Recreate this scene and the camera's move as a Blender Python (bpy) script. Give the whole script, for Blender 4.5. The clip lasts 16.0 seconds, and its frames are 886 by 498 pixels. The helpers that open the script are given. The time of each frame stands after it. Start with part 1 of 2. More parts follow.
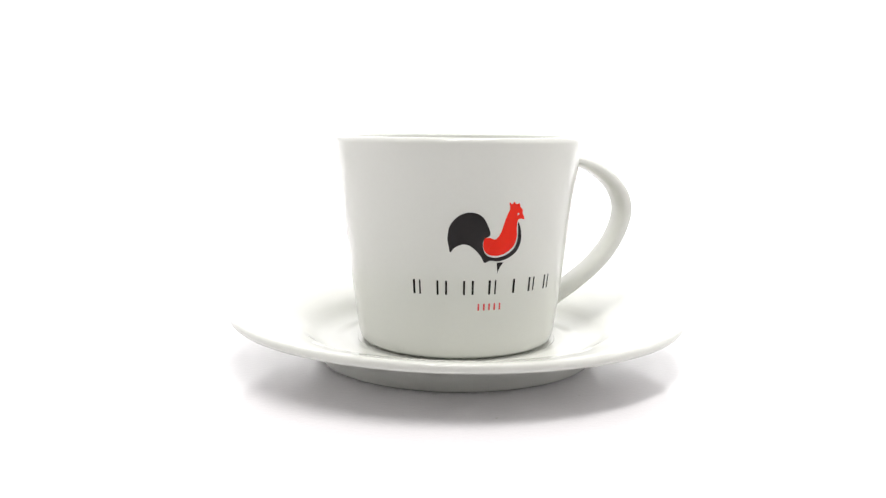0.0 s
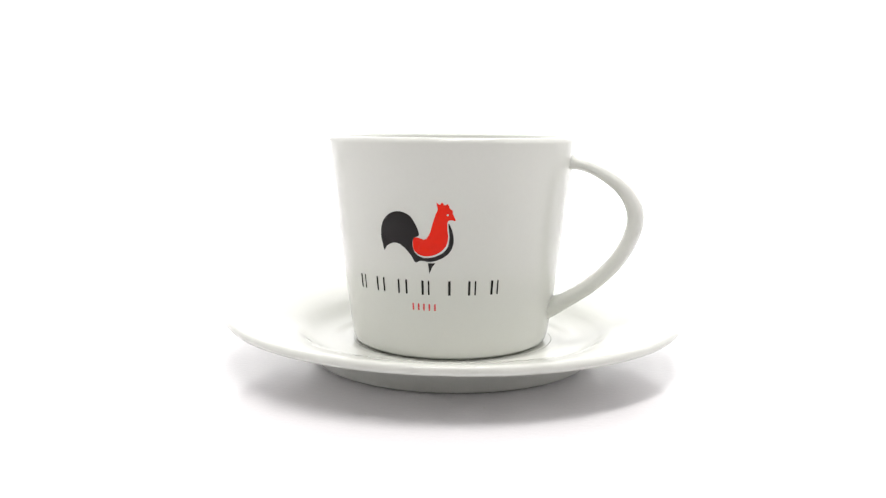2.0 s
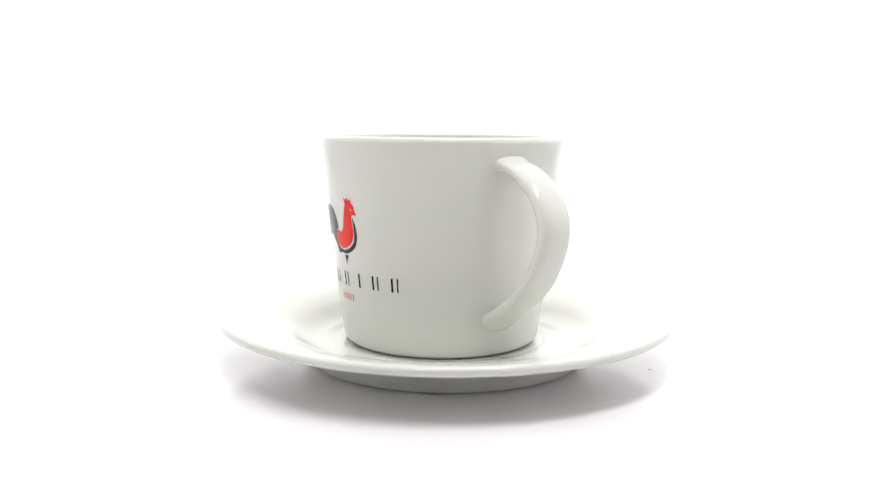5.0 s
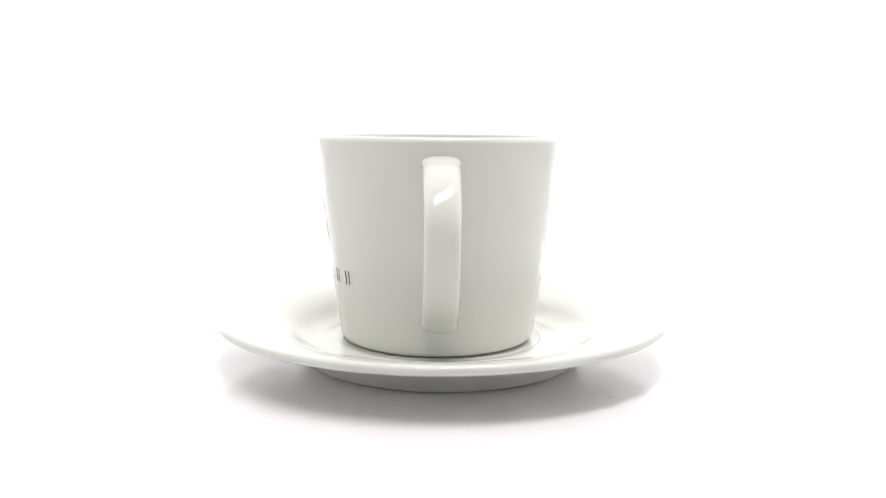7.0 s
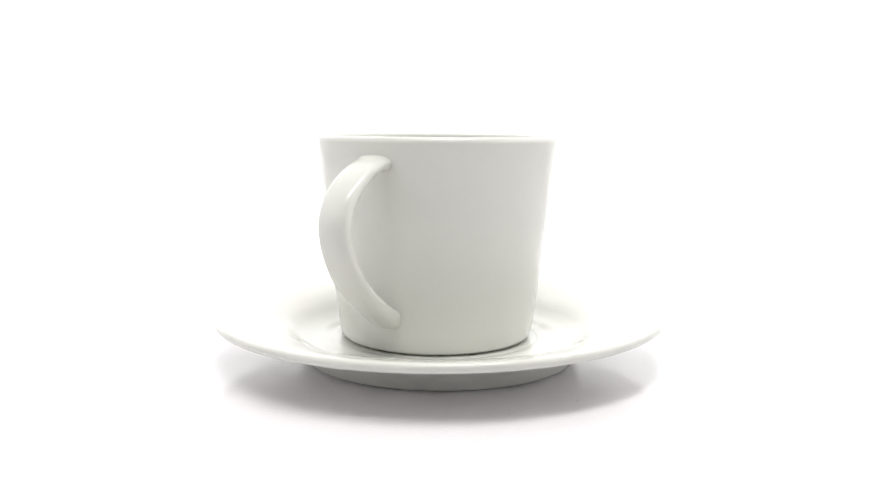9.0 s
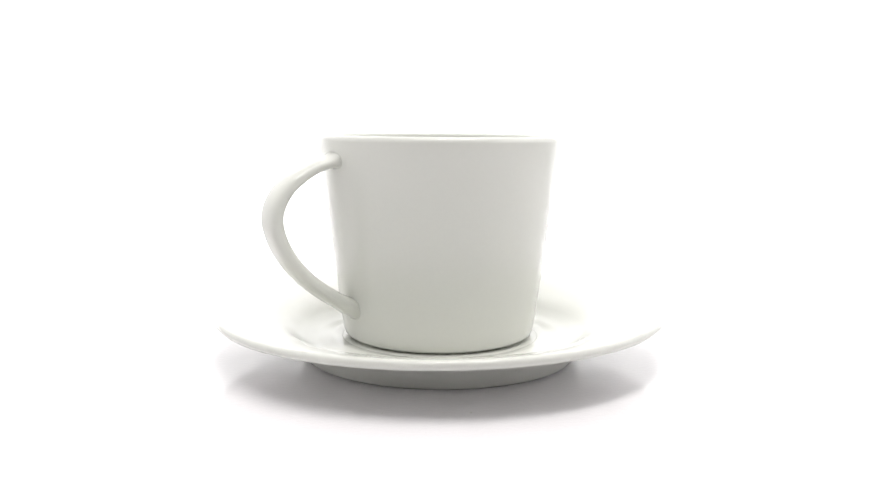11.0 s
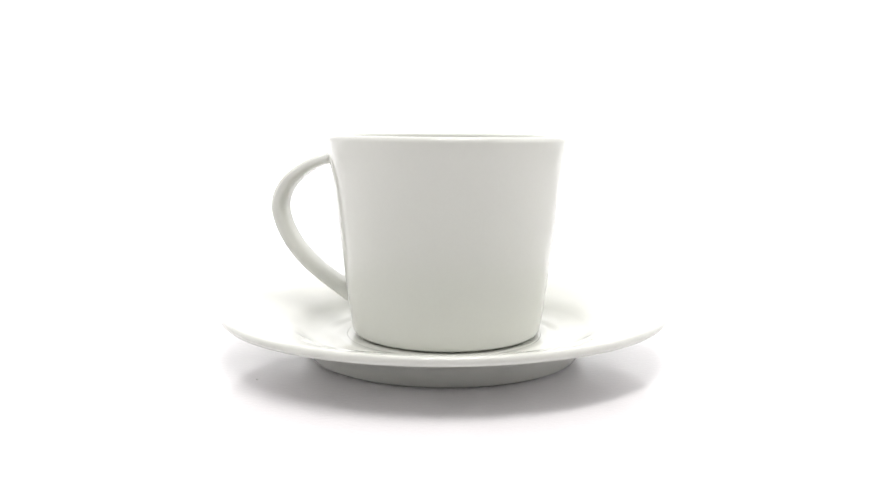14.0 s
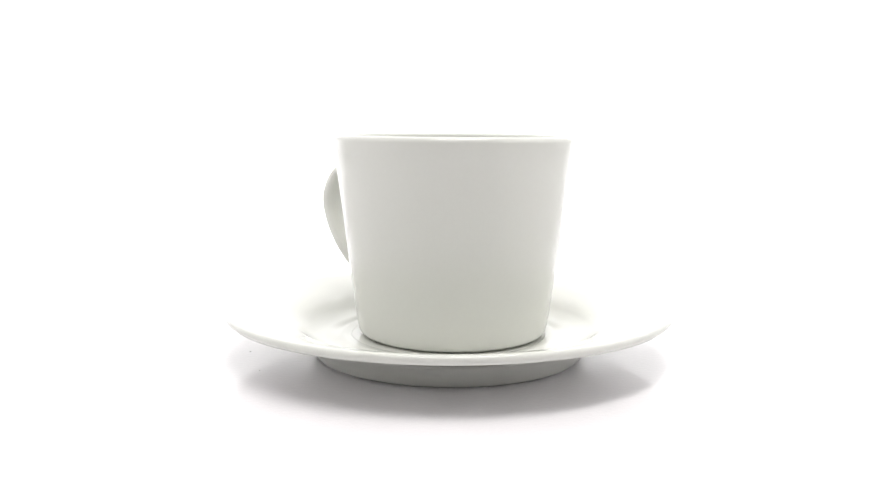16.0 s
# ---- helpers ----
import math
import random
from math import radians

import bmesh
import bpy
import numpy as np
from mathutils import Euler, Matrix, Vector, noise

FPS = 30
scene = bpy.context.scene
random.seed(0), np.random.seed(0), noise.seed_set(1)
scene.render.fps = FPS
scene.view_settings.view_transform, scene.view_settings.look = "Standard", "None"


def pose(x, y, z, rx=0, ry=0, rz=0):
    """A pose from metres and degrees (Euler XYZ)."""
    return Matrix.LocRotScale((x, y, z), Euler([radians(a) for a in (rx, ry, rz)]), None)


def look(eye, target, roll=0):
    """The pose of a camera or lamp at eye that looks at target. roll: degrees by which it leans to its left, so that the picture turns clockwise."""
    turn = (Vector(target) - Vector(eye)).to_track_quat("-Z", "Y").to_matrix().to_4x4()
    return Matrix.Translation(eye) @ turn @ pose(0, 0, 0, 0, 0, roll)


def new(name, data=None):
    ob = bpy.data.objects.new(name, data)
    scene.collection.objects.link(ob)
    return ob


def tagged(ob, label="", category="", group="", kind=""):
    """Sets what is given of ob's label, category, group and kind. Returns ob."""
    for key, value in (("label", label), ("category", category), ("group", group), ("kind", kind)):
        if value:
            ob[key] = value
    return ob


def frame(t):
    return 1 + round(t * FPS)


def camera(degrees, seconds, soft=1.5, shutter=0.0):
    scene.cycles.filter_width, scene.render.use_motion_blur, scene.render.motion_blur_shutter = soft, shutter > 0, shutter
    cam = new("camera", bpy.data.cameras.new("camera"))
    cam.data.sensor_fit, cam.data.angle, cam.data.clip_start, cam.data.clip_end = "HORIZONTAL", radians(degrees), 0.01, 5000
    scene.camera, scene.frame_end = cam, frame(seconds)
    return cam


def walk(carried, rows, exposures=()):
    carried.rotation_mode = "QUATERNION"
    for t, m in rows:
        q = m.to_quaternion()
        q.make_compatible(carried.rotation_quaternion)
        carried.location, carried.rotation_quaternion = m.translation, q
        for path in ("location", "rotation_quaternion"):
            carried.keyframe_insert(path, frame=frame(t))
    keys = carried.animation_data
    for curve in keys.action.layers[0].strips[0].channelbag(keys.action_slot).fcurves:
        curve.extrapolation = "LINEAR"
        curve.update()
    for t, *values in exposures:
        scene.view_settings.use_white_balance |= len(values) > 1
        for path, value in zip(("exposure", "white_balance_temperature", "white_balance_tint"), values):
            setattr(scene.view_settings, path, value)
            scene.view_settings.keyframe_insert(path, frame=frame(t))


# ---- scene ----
# ---- camera ----
cam = camera(52.2, 16.0, soft=1.3)
EYE = Vector((0.0, -0.30304, 0.07932))
TILT, TURN, LEAN = radians(-8.120), radians(-0.387), 0.426
WAY = Vector((math.sin(TURN) * math.cos(TILT), math.cos(TURN) * math.cos(TILT), math.sin(TILT)))
VIEW = look(EYE, EYE + WAY, LEAN)
walk(cam, [(0.0, VIEW), (16.0, VIEW)])

# ---- light: top lamp, glow added to backdrop and unseen sides, dimmer room in front ----
world = bpy.data.worlds.new("room_light")
scene.world = world
world.use_nodes = True
world.node_tree.nodes["Background"].inputs["Color"].default_value = (1.0, 1.0, 0.98, 1)
world.node_tree.nodes["Background"].inputs["Strength"].default_value = 0.185


def area_lamp(name, eye, target, width, depth, watts, colour, roll=0):
    data = bpy.data.lights.new(name, "AREA")
    data.shape, data.size, data.size_y, data.energy, data.color = "RECTANGLE", width, depth, watts, colour
    lamp = new(name, data)
    lamp.matrix_world = look(eye, target, roll)
    return lamp


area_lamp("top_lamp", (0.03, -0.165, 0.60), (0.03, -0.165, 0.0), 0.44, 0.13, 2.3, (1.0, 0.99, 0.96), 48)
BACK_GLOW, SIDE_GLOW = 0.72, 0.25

# ---- materials ----


def material(name, colour, rough, coat=0.0, spread=0.02, grain=900.0, bump=0.0, bump_scale=60.0, specular=0.5, glow=0.0):
    """A surface whose colour and gloss vary at two scales, with fine relief."""
    m = bpy.data.materials.new(name)
    m.use_nodes = True
    n, l = m.node_tree.nodes, m.node_tree.links
    b = n["Principled BSDF"]
    co = n.new("ShaderNodeTexCoord")
    big, fine = n.new("ShaderNodeTexNoise"), n.new("ShaderNodeTexNoise")
    big.inputs["Scale"].default_value, fine.inputs["Scale"].default_value = grain / 25, grain
    big.inputs["Detail"].default_value, fine.inputs["Detail"].default_value = 3, 4
    add = n.new("ShaderNodeMath")
    add.operation = "ADD"
    ramp = n.new("ShaderNodeMapRange")
    ramp.inputs["From Min"].default_value, ramp.inputs["From Max"].default_value = 0.6, 1.4
    mix = n.new("ShaderNodeMix")
    mix.data_type = "RGBA"
    mix.inputs[6].default_value = (*[c * (1 - spread) for c in colour], 1)
    mix.inputs[7].default_value = (*[min(1, c * (1 + spread)) for c in colour], 1)
    gloss = n.new("ShaderNodeMapRange")
    gloss.inputs["To Min"].default_value, gloss.inputs["To Max"].default_value = rough * 0.85, rough * 1.15
    for tex in (big, fine):
        l.new(co.outputs["Object"], tex.inputs["Vector"])
    l.new(big.outputs["Fac"], add.inputs[0])
    l.new(fine.outputs["Fac"], add.inputs[1])
    l.new(add.outputs[0], ramp.inputs["Value"])
    l.new(ramp.outputs[0], mix.inputs[0])
    l.new(mix.outputs[2], b.inputs["Base Color"])
    l.new(big.outputs["Fac"], gloss.inputs["Value"])
    l.new(gloss.outputs[0], b.inputs["Roughness"])
    b.inputs["Coat Weight"].default_value = coat
    b.inputs["Coat Roughness"].default_value = 0.04
    b.inputs["Specular IOR Level"].default_value = specular
    # added glow, used by the backdrop and the side sheets
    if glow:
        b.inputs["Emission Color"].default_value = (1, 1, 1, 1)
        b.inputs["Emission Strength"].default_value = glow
    if bump:
        relief, rise = n.new("ShaderNodeTexNoise"), n.new("ShaderNodeBump")
        relief.inputs["Scale"].default_value, relief.inputs["Detail"].default_value = bump_scale, 3
        rise.inputs["Strength"].default_value, rise.inputs["Distance"].default_value = 1.0, bump
        l.new(co.outputs["Object"], relief.inputs["Vector"])
        l.new(relief.outputs["Fac"], rise.inputs["Height"])
        l.new(rise.outputs[0], b.inputs["Normal"])
        l.new(rise.outputs[0], b.inputs["Coat Normal"])
    return m


PORCELAIN = material("glazed_porcelain", (0.716, 0.720, 0.676), 0.06, coat=0.0, spread=0.012, bump=0.00004, bump_scale=45)
TABLE_WHITE = material("white_vinyl", (0.930, 0.905, 0.932), 0.035, spread=0.015, bump=0.000045, bump_scale=560, specular=0.5)
# the backdrop gets its own glow so that it burns out to white
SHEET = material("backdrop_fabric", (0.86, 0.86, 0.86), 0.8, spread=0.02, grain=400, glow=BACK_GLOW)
# side sheets glow by themselves, as added fill for the cup's edges
SIDE_SHEET = material("side_glow_fabric", (0.86, 0.86, 0.86), 0.8, spread=0.02, grain=400, glow=SIDE_GLOW)
PANEL = material("white_board", (0.93, 0.93, 0.93), 0.7, spread=0.03, grain=300)
BLACK_INK = material("black_enamel", (0.010, 0.0075, 0.0075), 0.14, spread=0.15, specular=0.25)
RED_INK = material("red_enamel", (0.86, 0.017, 0.004), 0.16, spread=0.05, specular=0.2)
PALE_RED_INK = material("thin_red_enamel", (0.72, 0.10, 0.10), 0.2, spread=0.05)
LINT = material("grey_lint", (0.70, 0.69, 0.68), 0.9, spread=0.2)

# ---- building helpers ----


def link_mesh(name, bm, mat, parent=None, smooth=True):
    bmesh.ops.recalc_face_normals(bm, faces=bm.faces)
    data = bpy.data.meshes.new(name)
    bm.to_mesh(data)
    bm.free()
    data.materials.append(mat)
    for f in data.polygons:
        f.use_smooth = smooth
    ob = new(name, data)
    ob.parent = parent
    return ob


def part(name, bm, mat, parent, label="", smooth=True):
    return tagged(link_mesh(name, bm, mat, parent, smooth), label)


def spline(points, steps, closed=False):
    """A smooth curve through the control points."""
    pts, out = [Vector(p) for p in points], []
    n = len(pts)
    for i in range(n if closed else n - 1):
        a, b, c, d = [pts[k % n] if closed else pts[min(max(k, 0), n - 1)] for k in (i - 1, i, i + 1, i + 2)]
        for s in range(steps):
            t = s / steps
            out.append(0.5 * (2 * b + (c - a) * t + (2 * a - 5 * b + 4 * c - d) * t ** 2 + (3 * b - a - 3 * c + d) * t ** 3))
    if not closed:
        out.append(pts[-1])
    return out


def lathe(profile, turns=160):
    """A turned body from (radius, height) rows; radius 0 closes it."""
    bm = bmesh.new()
    rings = []
    for r, z in profile:
        if r < 1e-6:
            rings.append([bm.verts.new((0, 0, z))])
        else:
            rings.append([bm.verts.new((r * math.cos(2 * math.pi * k / turns), r * math.sin(2 * math.pi * k / turns), z)) for k in range(turns)])
    for a, b in zip(rings, rings[1:]):
        for k in range(turns):
            j = (k + 1) % turns
            if len(a) == 1 and len(b) == 1:
                continue
            if len(a) == 1:
                bm.faces.new((a[0], b[j], b[k]))
            elif len(b) == 1:
                bm.faces.new((a[k], a[j], b[0]))
            else:
                bm.faces.new((a[k], a[j], b[j], b[k]))
    return bm


def slab(x0, y0, z0, x1, y1, z1, bevel=0.004):
    bm = bmesh.new()
    bmesh.ops.create_cube(bm, size=1)
    bmesh.ops.scale(bm, vec=(x1 - x0, y1 - y0, z1 - z0), verts=bm.verts)
    bmesh.ops.translate(bm, vec=((x0 + x1) / 2, (y0 + y1) / 2, (z0 + z1) / 2), verts=bm.verts)
    bmesh.ops.bevel(bm, geom=bm.edges[:], offset=bevel, segments=2, affect="EDGES")
    return bm


# ---- the set: a white sweep, with tent sides and top added out of view ----
FLOOR_Z = -0.0035


def sheet(line, name, mat, label):
    """A sheet of 3 mm with this side line, 0.84 m wide."""
    low = []
    for i, (y, z) in enumerate(line):
        (y0, z0), (y1, z1) = line[max(i - 1, 0)], line[min(i + 1, len(line) - 1)]
        d = math.hypot(y1 - y0, z1 - z0)
        low.append((y + 0.003 * (z1 - z0) / d, z - 0.003 * (y1 - y0) / d))
    loop = line + low[::-1]
    bm = bmesh.new()
    ends = [[bm.verts.new((x, y, FLOOR_Z + z)) for y, z in loop] for x in (-0.42, 0.42)]
    n, m = len(loop), len(line)
    for k in range(n):
        bm.faces.new((ends[0][k], ends[0][(k + 1) % n], ends[1][(k + 1) % n], ends[1][k]))
    for e in ends:
        for k in range(m - 1):
            bm.faces.new((e[k], e[k + 1], e[n - 2 - k], e[n - 1 - k]))
    return tagged(link_mesh(name, bm, mat, smooth=False), label, name, kind="structure")


sheet([(-0.45, 0.0), (-0.3, 0.0), (0.0, 0.0), (0.30, 0.0)], "ground", TABLE_WHITE, "flat glossy white board under the turntable")
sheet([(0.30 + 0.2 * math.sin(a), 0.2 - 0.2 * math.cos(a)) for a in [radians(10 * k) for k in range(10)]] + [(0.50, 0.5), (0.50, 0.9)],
      "backdrop", SHEET, "seamless white studio backdrop curving up, glow added")

BOX_X, BOX_FRONT, BOX_TOP = 0.43, -0.45, 0.66
# unseen sides, added with a glow to brighten the cup from left and right
for name, x in (("fill_wall_1", -BOX_X), ("fill_wall_2", BOX_X)):
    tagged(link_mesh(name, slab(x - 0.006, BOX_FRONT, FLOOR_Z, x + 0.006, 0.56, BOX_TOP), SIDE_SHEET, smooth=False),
           "unseen white side sheet added as fill light, with its own glow", "wall", kind="structure")
# unseen top, added to keep the room light to the open front
tagged(link_mesh("ceiling", slab(-BOX_X - 0.006, BOX_FRONT, BOX_TOP + 0.001, BOX_X + 0.006, 0.56, BOX_TOP + 0.009), PANEL, smooth=False),
       "unseen matt white top board added over the lamp", "ceiling", kind="structure")

# ---- turntable ----
TABLE_R = 0.21


def turntable():
    base = tagged(new("turntable"), "round white turntable with a smooth slightly uneven top", "turntable")
    edge = [(TABLE_R - 0.0005, -0.0025), (TABLE_R, -0.0020), (TABLE_R, -0.0005), (TABLE_R - 0.0005, 0.0)]
    part("disc", lathe([(0, -0.0025)] + edge + [(0.15, 0.0), (0.10, 0.0), (0.05, 0.0), (0, 0.0)], 128), TABLE_WHITE, base)
    part("pedestal", lathe([(0, FLOOR_Z), (0.0895, FLOOR_Z), (0.09, FLOOR_Z + 0.0002), (0.09, -0.0028), (0.0895, -0.0026), (0, -0.0026)], 96), TABLE_WHITE, base)
    return base


def dust_speck(x, y, length, angle):
    bm = bmesh.new()
    bmesh.ops.create_icosphere(bm, subdivisions=2, radius=0.5)
    for v in bm.verts:
        v.co *= 1 + 0.25 * noise.noise(v.co * 3 + Vector((x, y, 0)) * 900)
    bmesh.ops.scale(bm, vec=(length, length * 0.35, length * 0.25), verts=bm.verts)
    bmesh.ops.translate(bm, vec=(0, 0, length * 0.1), verts=bm.verts)
    speck = link_mesh("dust_speck", bm, LINT)
    speck.matrix_world = pose(x, y, 0, 0, 0, angle)
    return tagged(speck, "tiny grey lint speck lying on the turntable", "dust", group="specks on the turntable")


table = turntable()

# ---- saucer ----
SAUCER_AT = (0.00254, -0.00174)
WARP = (-0.00078, 0.00015)


def saucer():
    base = tagged(new("saucer"), "round glossy white porcelain saucer under the cup", "saucer")
    under = [(0, 0.0035), (0.034, 0.0035), (0.0405, 0.0042), (0.0450, 0.0058), (0.0500, 0.0072), (0.0545, 0.0092), (0.0610, 0.0113), (0.0680, 0.0131), (0.0735, 0.0142)]
    lip = [(0.0744, 0.0145), (0.0750, 0.0151), (0.0752, 0.0159), (0.0749, 0.0167), (0.0741, 0.0171)]
    top = [(0.0725, 0.0170), (0.0690, 0.0163), (0.0630, 0.0149), (0.0575, 0.0133), (0.0532, 0.0118), (0.0506, 0.0103), (0.0482, 0.0086), (0.0455, 0.0074), (0.0425, 0.0068), (0.0402, 0.0068), (0.0382, 0.0070), (0.0364, 0.00715), (0.0348, 0.0070), (0.0334, 0.0068), (0.0318, 0.0067), (0.020, 0.0067), (0, 0.0067)]
    rows = [(p.x, p.y) for p in spline(under + lip + top, 4)]
    bm = lathe([(0, rows[0][1])] + [q for q in rows[1:-1]] + [(0, rows[-1][1])], 192)
    for v in bm.verts:
        r = math.hypot(v.co.x, v.co.y)
        if r > 0.046:
            v.co.z += (r - 0.046) / 0.029 * (WARP[0] * v.co.x + WARP[1] * v.co.y) / r
    part("dish", bm, PORCELAIN, base)
    foot = spline([(0.0405, 0.0045), (0.0415, 0.0006), (0.0423, 0.0), (0.0440, 0.0), (0.0454, 0.0006), (0.0461, 0.0013), (0.0473, 0.0030), (0.0488, 0.0051), (0.0512, 0.0075), (0.0545, 0.0093)], 4)
    part("foot_ring", lathe([(p.x, p.y) for p in foot], 160), PORCELAIN, base)
    return base


plate = saucer()

# ---- cup ----
CUP_AT = (0.00249, -0.00339)
FOOT_R, FOOT_Z, RIM_R, RIM_Z = 0.03234, 0.00736, 0.0408, 0.07416
HANDLE_ANGLE = 14.5


def wall_radius(z):
    return FOOT_R + (RIM_R - FOOT_R) * (z - FOOT_Z) / (RIM_Z - FOOT_Z)


def cup_body():
    outer = [(0, 0.0082), (0.0275, 0.0082), (0.0284, 0.0073), (0.0293, 0.00675), (0.0303, 0.0070), (0.0315, 0.0077), (0.0321, 0.0086), (0.03255, 0.0102)]
    outer += [(wall_radius(z), z) for z in (0.014, 0.02, 0.03, 0.04, 0.05, 0.06, 0.068, 0.0718)]
    lip = [(0.0406, 0.0729), (0.0403, 0.0737), (0.0397, 0.0742), (0.0390, 0.07435), (0.0384, 0.0741), (0.0380, 0.0733)]
    inner = [(wall_radius(z) - 0.0026, z) for z in (0.068, 0.055, 0.04, 0.025)] + [(0.0303, 0.0170), (0.0275, 0.0128), (0.0220, 0.0112), (0, 0.0108)]
    rows = [(max(0, p.x), p.y) for p in spline(outer + lip + inner, 3)]
    return lathe([(0, rows[0][1])] + rows[1:-1] + [(0, rows[-1][1])], 192)


def cup_handle():
    """A broad flat strap, bowed out from below the rim to the lower wall."""
    path = spline([(0.0365, 0.0668), (0.0405, 0.0662), (0.0460, 0.0647), (0.0513, 0.0619), (0.0559, 0.0582), (0.0589, 0.0537), (0.0600, 0.0490),
                   (0.0591, 0.0440), (0.0566, 0.0385), (0.0529, 0.0333), (0.0478, 0.0283), (0.0420, 0.0240), (0.0365, 0.0206), (0.0315, 0.0180)], 5)
    n, around = len(path), 64
    bm = bmesh.new()
    rings = []
    for i, p in enumerate(path):
        s = i / (n - 1)
        ahead = (path[min(i + 1, n - 1)] - path[max(i - 1, 0)]).normalized()
        out = Vector((ahead.y, -ahead.x))
        flare = 1.1 * math.exp(-((s - 0.02) / 0.045) ** 2) + 0.35 * math.exp(-((s - 0.985) / 0.06) ** 2)
        thick = 0.5 * (0.0034 + 0.0012 * min(1, s / 0.45) + 0.0006 * s) + 0.0003 * math.exp(-((s - 0.40) / 0.18) ** 2) + 0.0020 * flare
        wide = 0.5 * (0.0100 + 0.0010 * abs(2 * s - 1)) + 0.0008 * flare
        ring = []
        for k in range(around):
            a = 2 * math.pi * k / around
            c, q = math.cos(a), math.sin(a)
            dx = thick * math.copysign(abs(c) ** (0.78 + 0.15 * flare), c)
            dy = wide * math.copysign(abs(q) ** (0.74 + 0.18 * flare), q)
            ring.append(bm.verts.new((p.x - out.x * dx, dy, p.y - out.y * dx)))
        rings.append(ring)
    for a, b in zip(rings, rings[1:]):
        for k in range(around):
            bm.faces.new((a[k], a[(k + 1) % around], b[(k + 1) % around], b[k]))
    bm.faces.new(rings[0])
    bm.faces.new(rings[-1][::-1])
    bmesh.ops.rotate(bm, verts=bm.verts, cent=(0, 0, 0), matrix=Matrix.Rotation(radians(HANDLE_ANGLE), 3, "Z"))
    return bm


def printed(outline, lift=0.00006):
    """A thin shape of enamel that hugs the tapering wall; the outline is in degrees round the cup and millimetres of height."""
    bm = bmesh.new()
    ring = [bm.verts.new((a, z, 0)) for a, z in outline]
    bm.faces.new(ring)
    bmesh.ops.triangulate(bm, faces=bm.faces[:])
    low, high = min(a for a, z in outline), max(a for a, z in outline)
    cut = math.floor(low) + 1
    while cut < high:
        bmesh.ops.bisect_plane(bm, geom=bm.verts[:] + bm.edges[:] + bm.faces[:], plane_co=(cut, 0, 0), plane_no=(1, 0, 0))
        cut += 1.5
    for v in bm.verts:
        a, z = radians(v.co.x), v.co.y / 1000
        r = wall_radius(z) + lift
        v.co = (r * math.cos(a), r * math.sin(a), z)
    return bm


def smooth_outline(points, steps=5):
    return [(p.x, p.y) for p in spline(points, steps, closed=True)]


def bar(a, z0, z1, wide):
    return [(a - wide / 2, z0), (a + wide / 2, z0), (a + wide / 2, z1), (a - wide / 2, z1)]


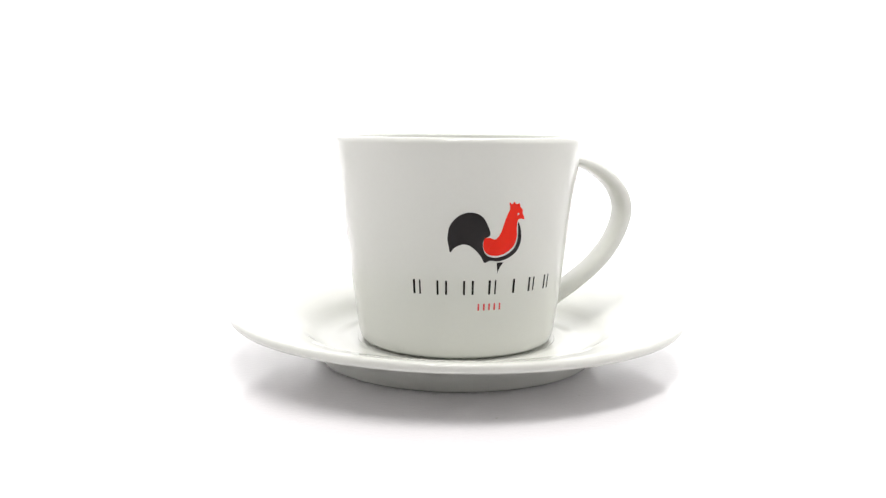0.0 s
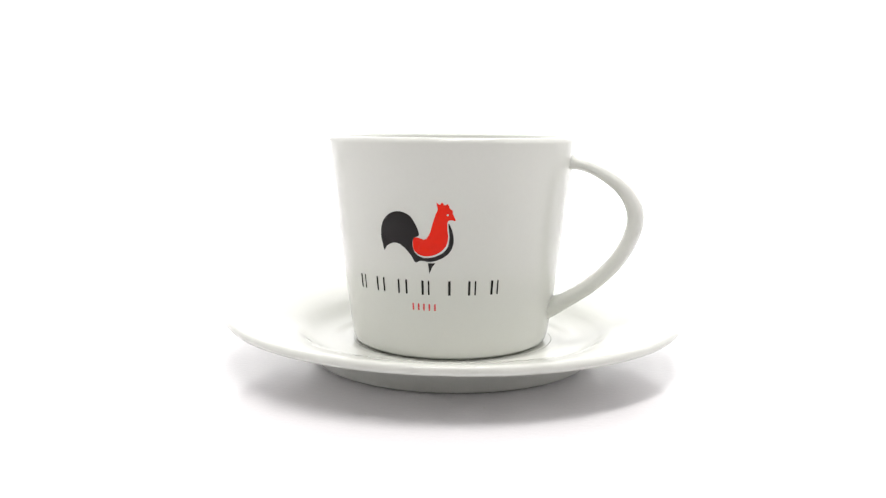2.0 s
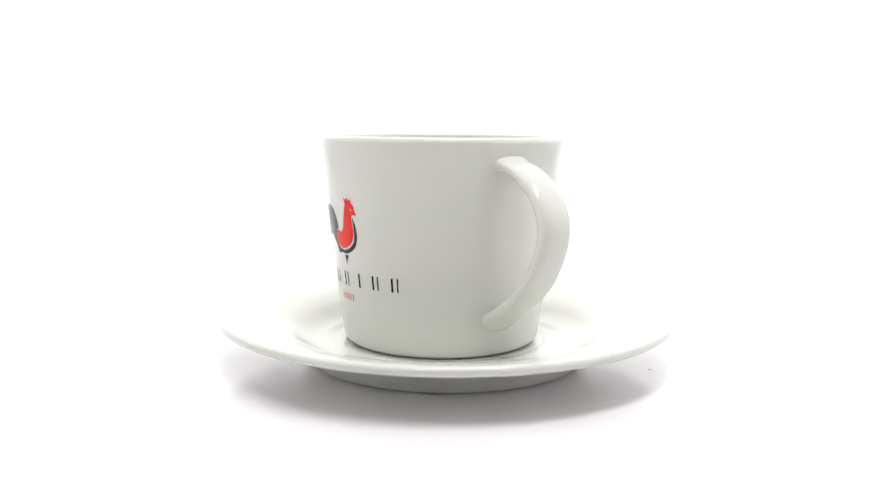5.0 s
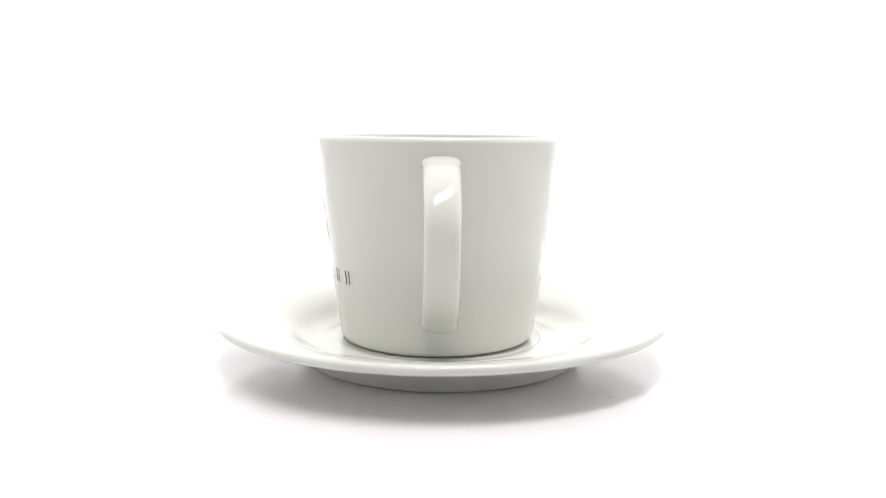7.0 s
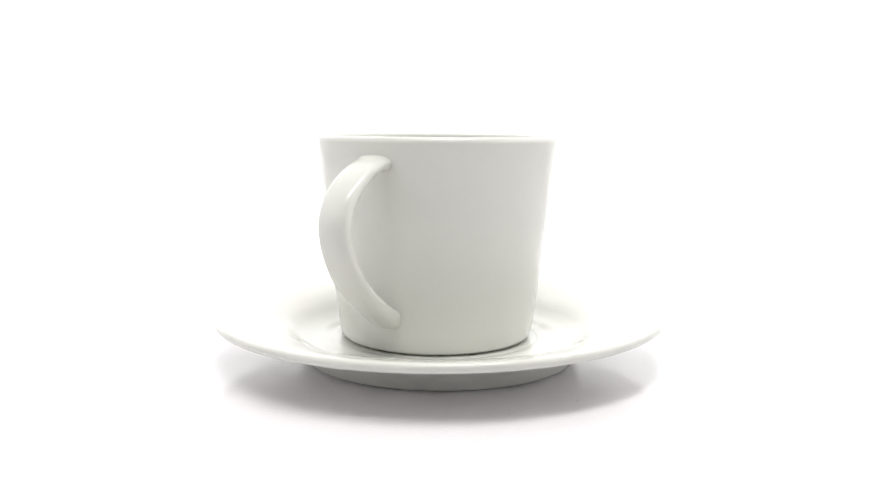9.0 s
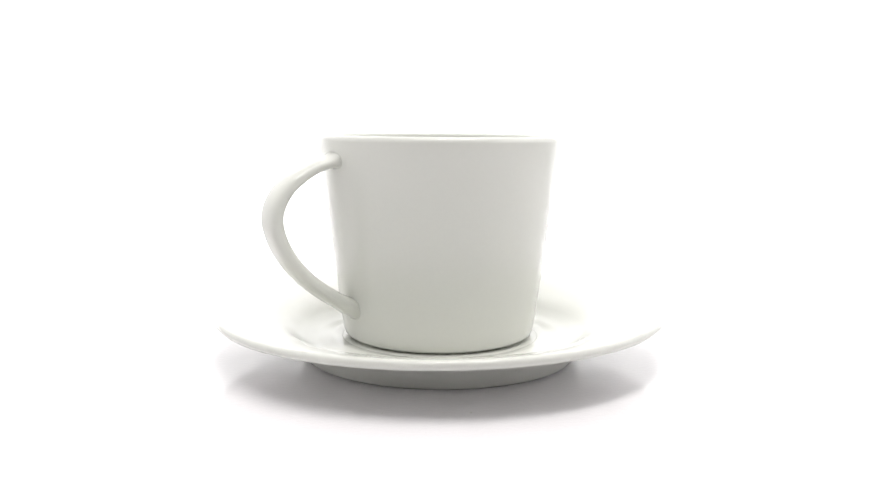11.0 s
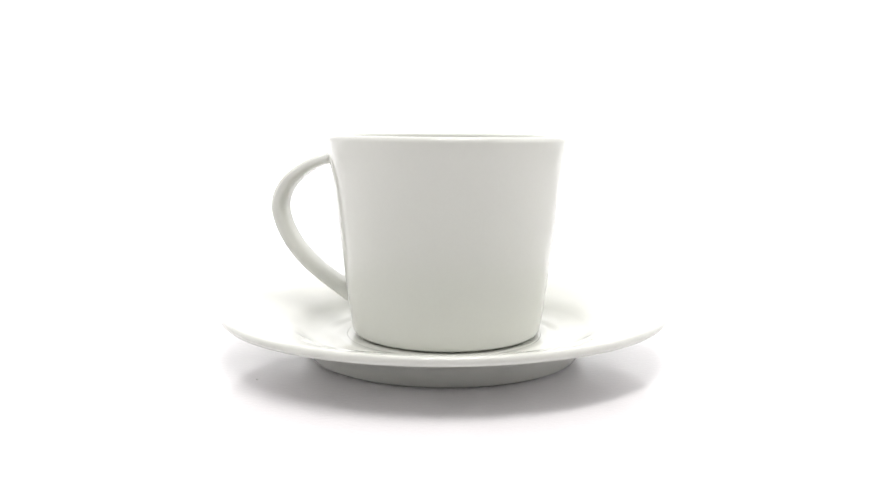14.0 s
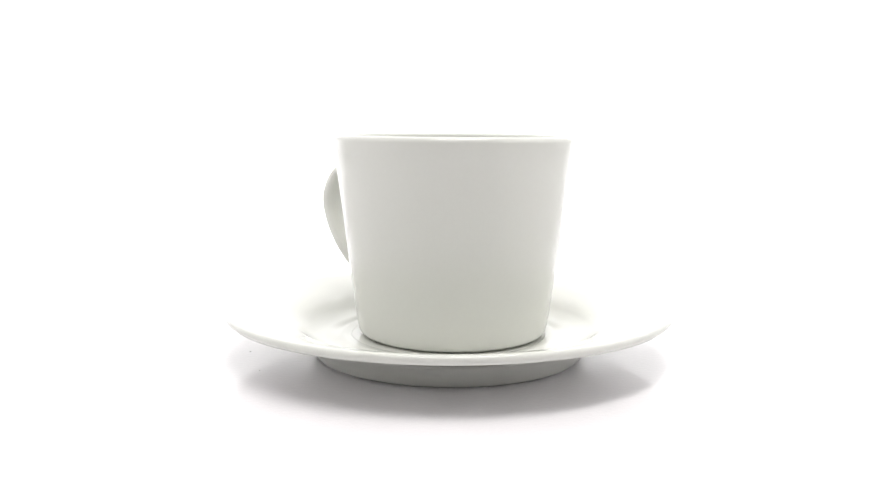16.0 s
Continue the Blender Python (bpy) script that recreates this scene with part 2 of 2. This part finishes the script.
def cup():
    base = tagged(new("cup"), "white porcelain coffee cup with red and black emblem on a saucer", "cup")
    part("bowl", cup_body(), PORCELAIN, base)
    part("handle", cup_handle(), PORCELAIN, base)
    tail = [(-94.9, 40.75), (-95.6, 42.5), (-96.2, 45.2), (-95.0, 48.9), (-91.2, 51.7), (-86.2, 52.75), (-81.2, 51.8), (-78.2, 49.2), (-76.6, 46.0), (-78.9, 45.0),
            (-79.9, 43.6), (-79.6, 41.6), (-77.8, 39.7), (-74.4, 38.2), (-76.5, 38.1), (-78.9, 37.6), (-80.9, 39.7), (-85.0, 42.4), (-88.9, 43.2), (-92.9, 42.2)]
    neck = [(-79.6, 42.0), (-79.3, 44.8), (-76.9, 45.1), (-73.9, 44.6), (-71.6, 46.5), (-70.2, 49.5), (-68.8, 52.2), (-67.9, 53.6), (-68.4, 55.6), (-67.0, 55.0), (-66.0, 55.7),
            (-64.8, 54.9), (-63.4, 55.2), (-62.6, 54.0), (-61.4, 53.3), (-61.2, 52.2), (-60.0, 50.4), (-61.8, 50.5), (-63.4, 50.1), (-63.7, 47.9), (-63.3, 45.2), (-64.6, 42.4), (-68.4, 40.35), (-73.2, 39.55), (-77.5, 40.2)]
    breast = [(-63.2, 49.4), (-61.8, 48.0), (-60.9, 45.6), (-61.0, 43.2), (-63.0, 40.5), (-67.8, 38.5), (-73.0, 37.9), (-76.4, 38.8), (-79.0, 40.6), (-77.2, 39.6), (-73.5, 39.0), (-68.1, 39.8), (-64.0, 41.9), (-62.7, 45.1)]
    leg = [(-72.7, 37.5), (-69.3, 37.5), (-70.9, 36.1), (-72.1, 34.2)]
    eye = [(-63.5 + 0.55 * math.cos(radians(45 * k)), 52.0 + 0.33 * math.sin(radians(45 * k))) for k in range(8)]
    part("emblem_crescent", printed(smooth_outline(tail)), BLACK_INK, base, "glossy black printed crescent")
    part("emblem_curl", printed(smooth_outline(neck)), RED_INK, base, "bright red printed curl")
    part("emblem_edge", printed(smooth_outline(breast)), BLACK_INK, base, "black printed edging")
    part("emblem_spike", printed(leg), BLACK_INK, base, "small black printed spike")
    part("emblem_dot", printed(eye, 0.0001), PORCELAIN, base)
    # each mark: where it stands, then its strokes as (offset, width) in degrees
    pair, even, single = ((-1.55, 1.15), (1.45, 0.8)), ((-2.1, 1.0), (2.1, 1.0)), ((0.0, 1.25),)
    for a, strokes in ((-111.4, pair), (-99.0, even), (-86.1, even), (-74.1, pair), (-62.6, single), (-51.4, pair), (-40.0, pair)):
        (off, wide), rest = strokes[0], strokes[1:]
        mark = part("print_mark", printed(bar(a + off, 27.7, 32.1, wide)), BLACK_INK, base, "slim black printed bars")
        for off, wide in rest:
            part("stroke", printed(bar(a + off, 27.7, 32.1, wide)), BLACK_INK, mark)
    for a in (-80.8, -78.0, -75.3, -72.5, -69.7):
        part("small_print_mark", printed(bar(a, 22.8, 24.9, 0.9)), PALE_RED_INK, base, "small pale red printed bar")
    return base


mug = cup()
specks = [dust_speck(0.0377, 0.0565, 0.0010, 60), dust_speck(0.0143, 0.0630, 0.0010, 190), dust_speck(0.0115, -0.0689, 0.0008, 20), dust_speck(0.0372, -0.0481, 0.0009, 80)]


# ---- what moves: all turns with the table ----


def turned(t):
    return -14.442 * t + 0.02235 * (t - 8) ** 2 - 0.32 * max(0, t - 2.5) - 0.02 * max(0, t - 8) ** 2


def motions():
    times = [0.5 * k for k in range(33)]
    for thing, at in [(table, (0, 0)), (plate, SAUCER_AT), (mug, CUP_AT)] + [(s, s.location.xy) for s in specks]:
        start = thing.matrix_basis.to_euler().z
        home = Vector((at[0], at[1], 0))
        rows = []
        for t in times:
            spin = Matrix.Rotation(radians(turned(t)), 4, "Z")
            rows.append((t, spin @ Matrix.Translation(home) @ Matrix.Rotation(start, 4, "Z")))
        walk(thing, rows)


motions()
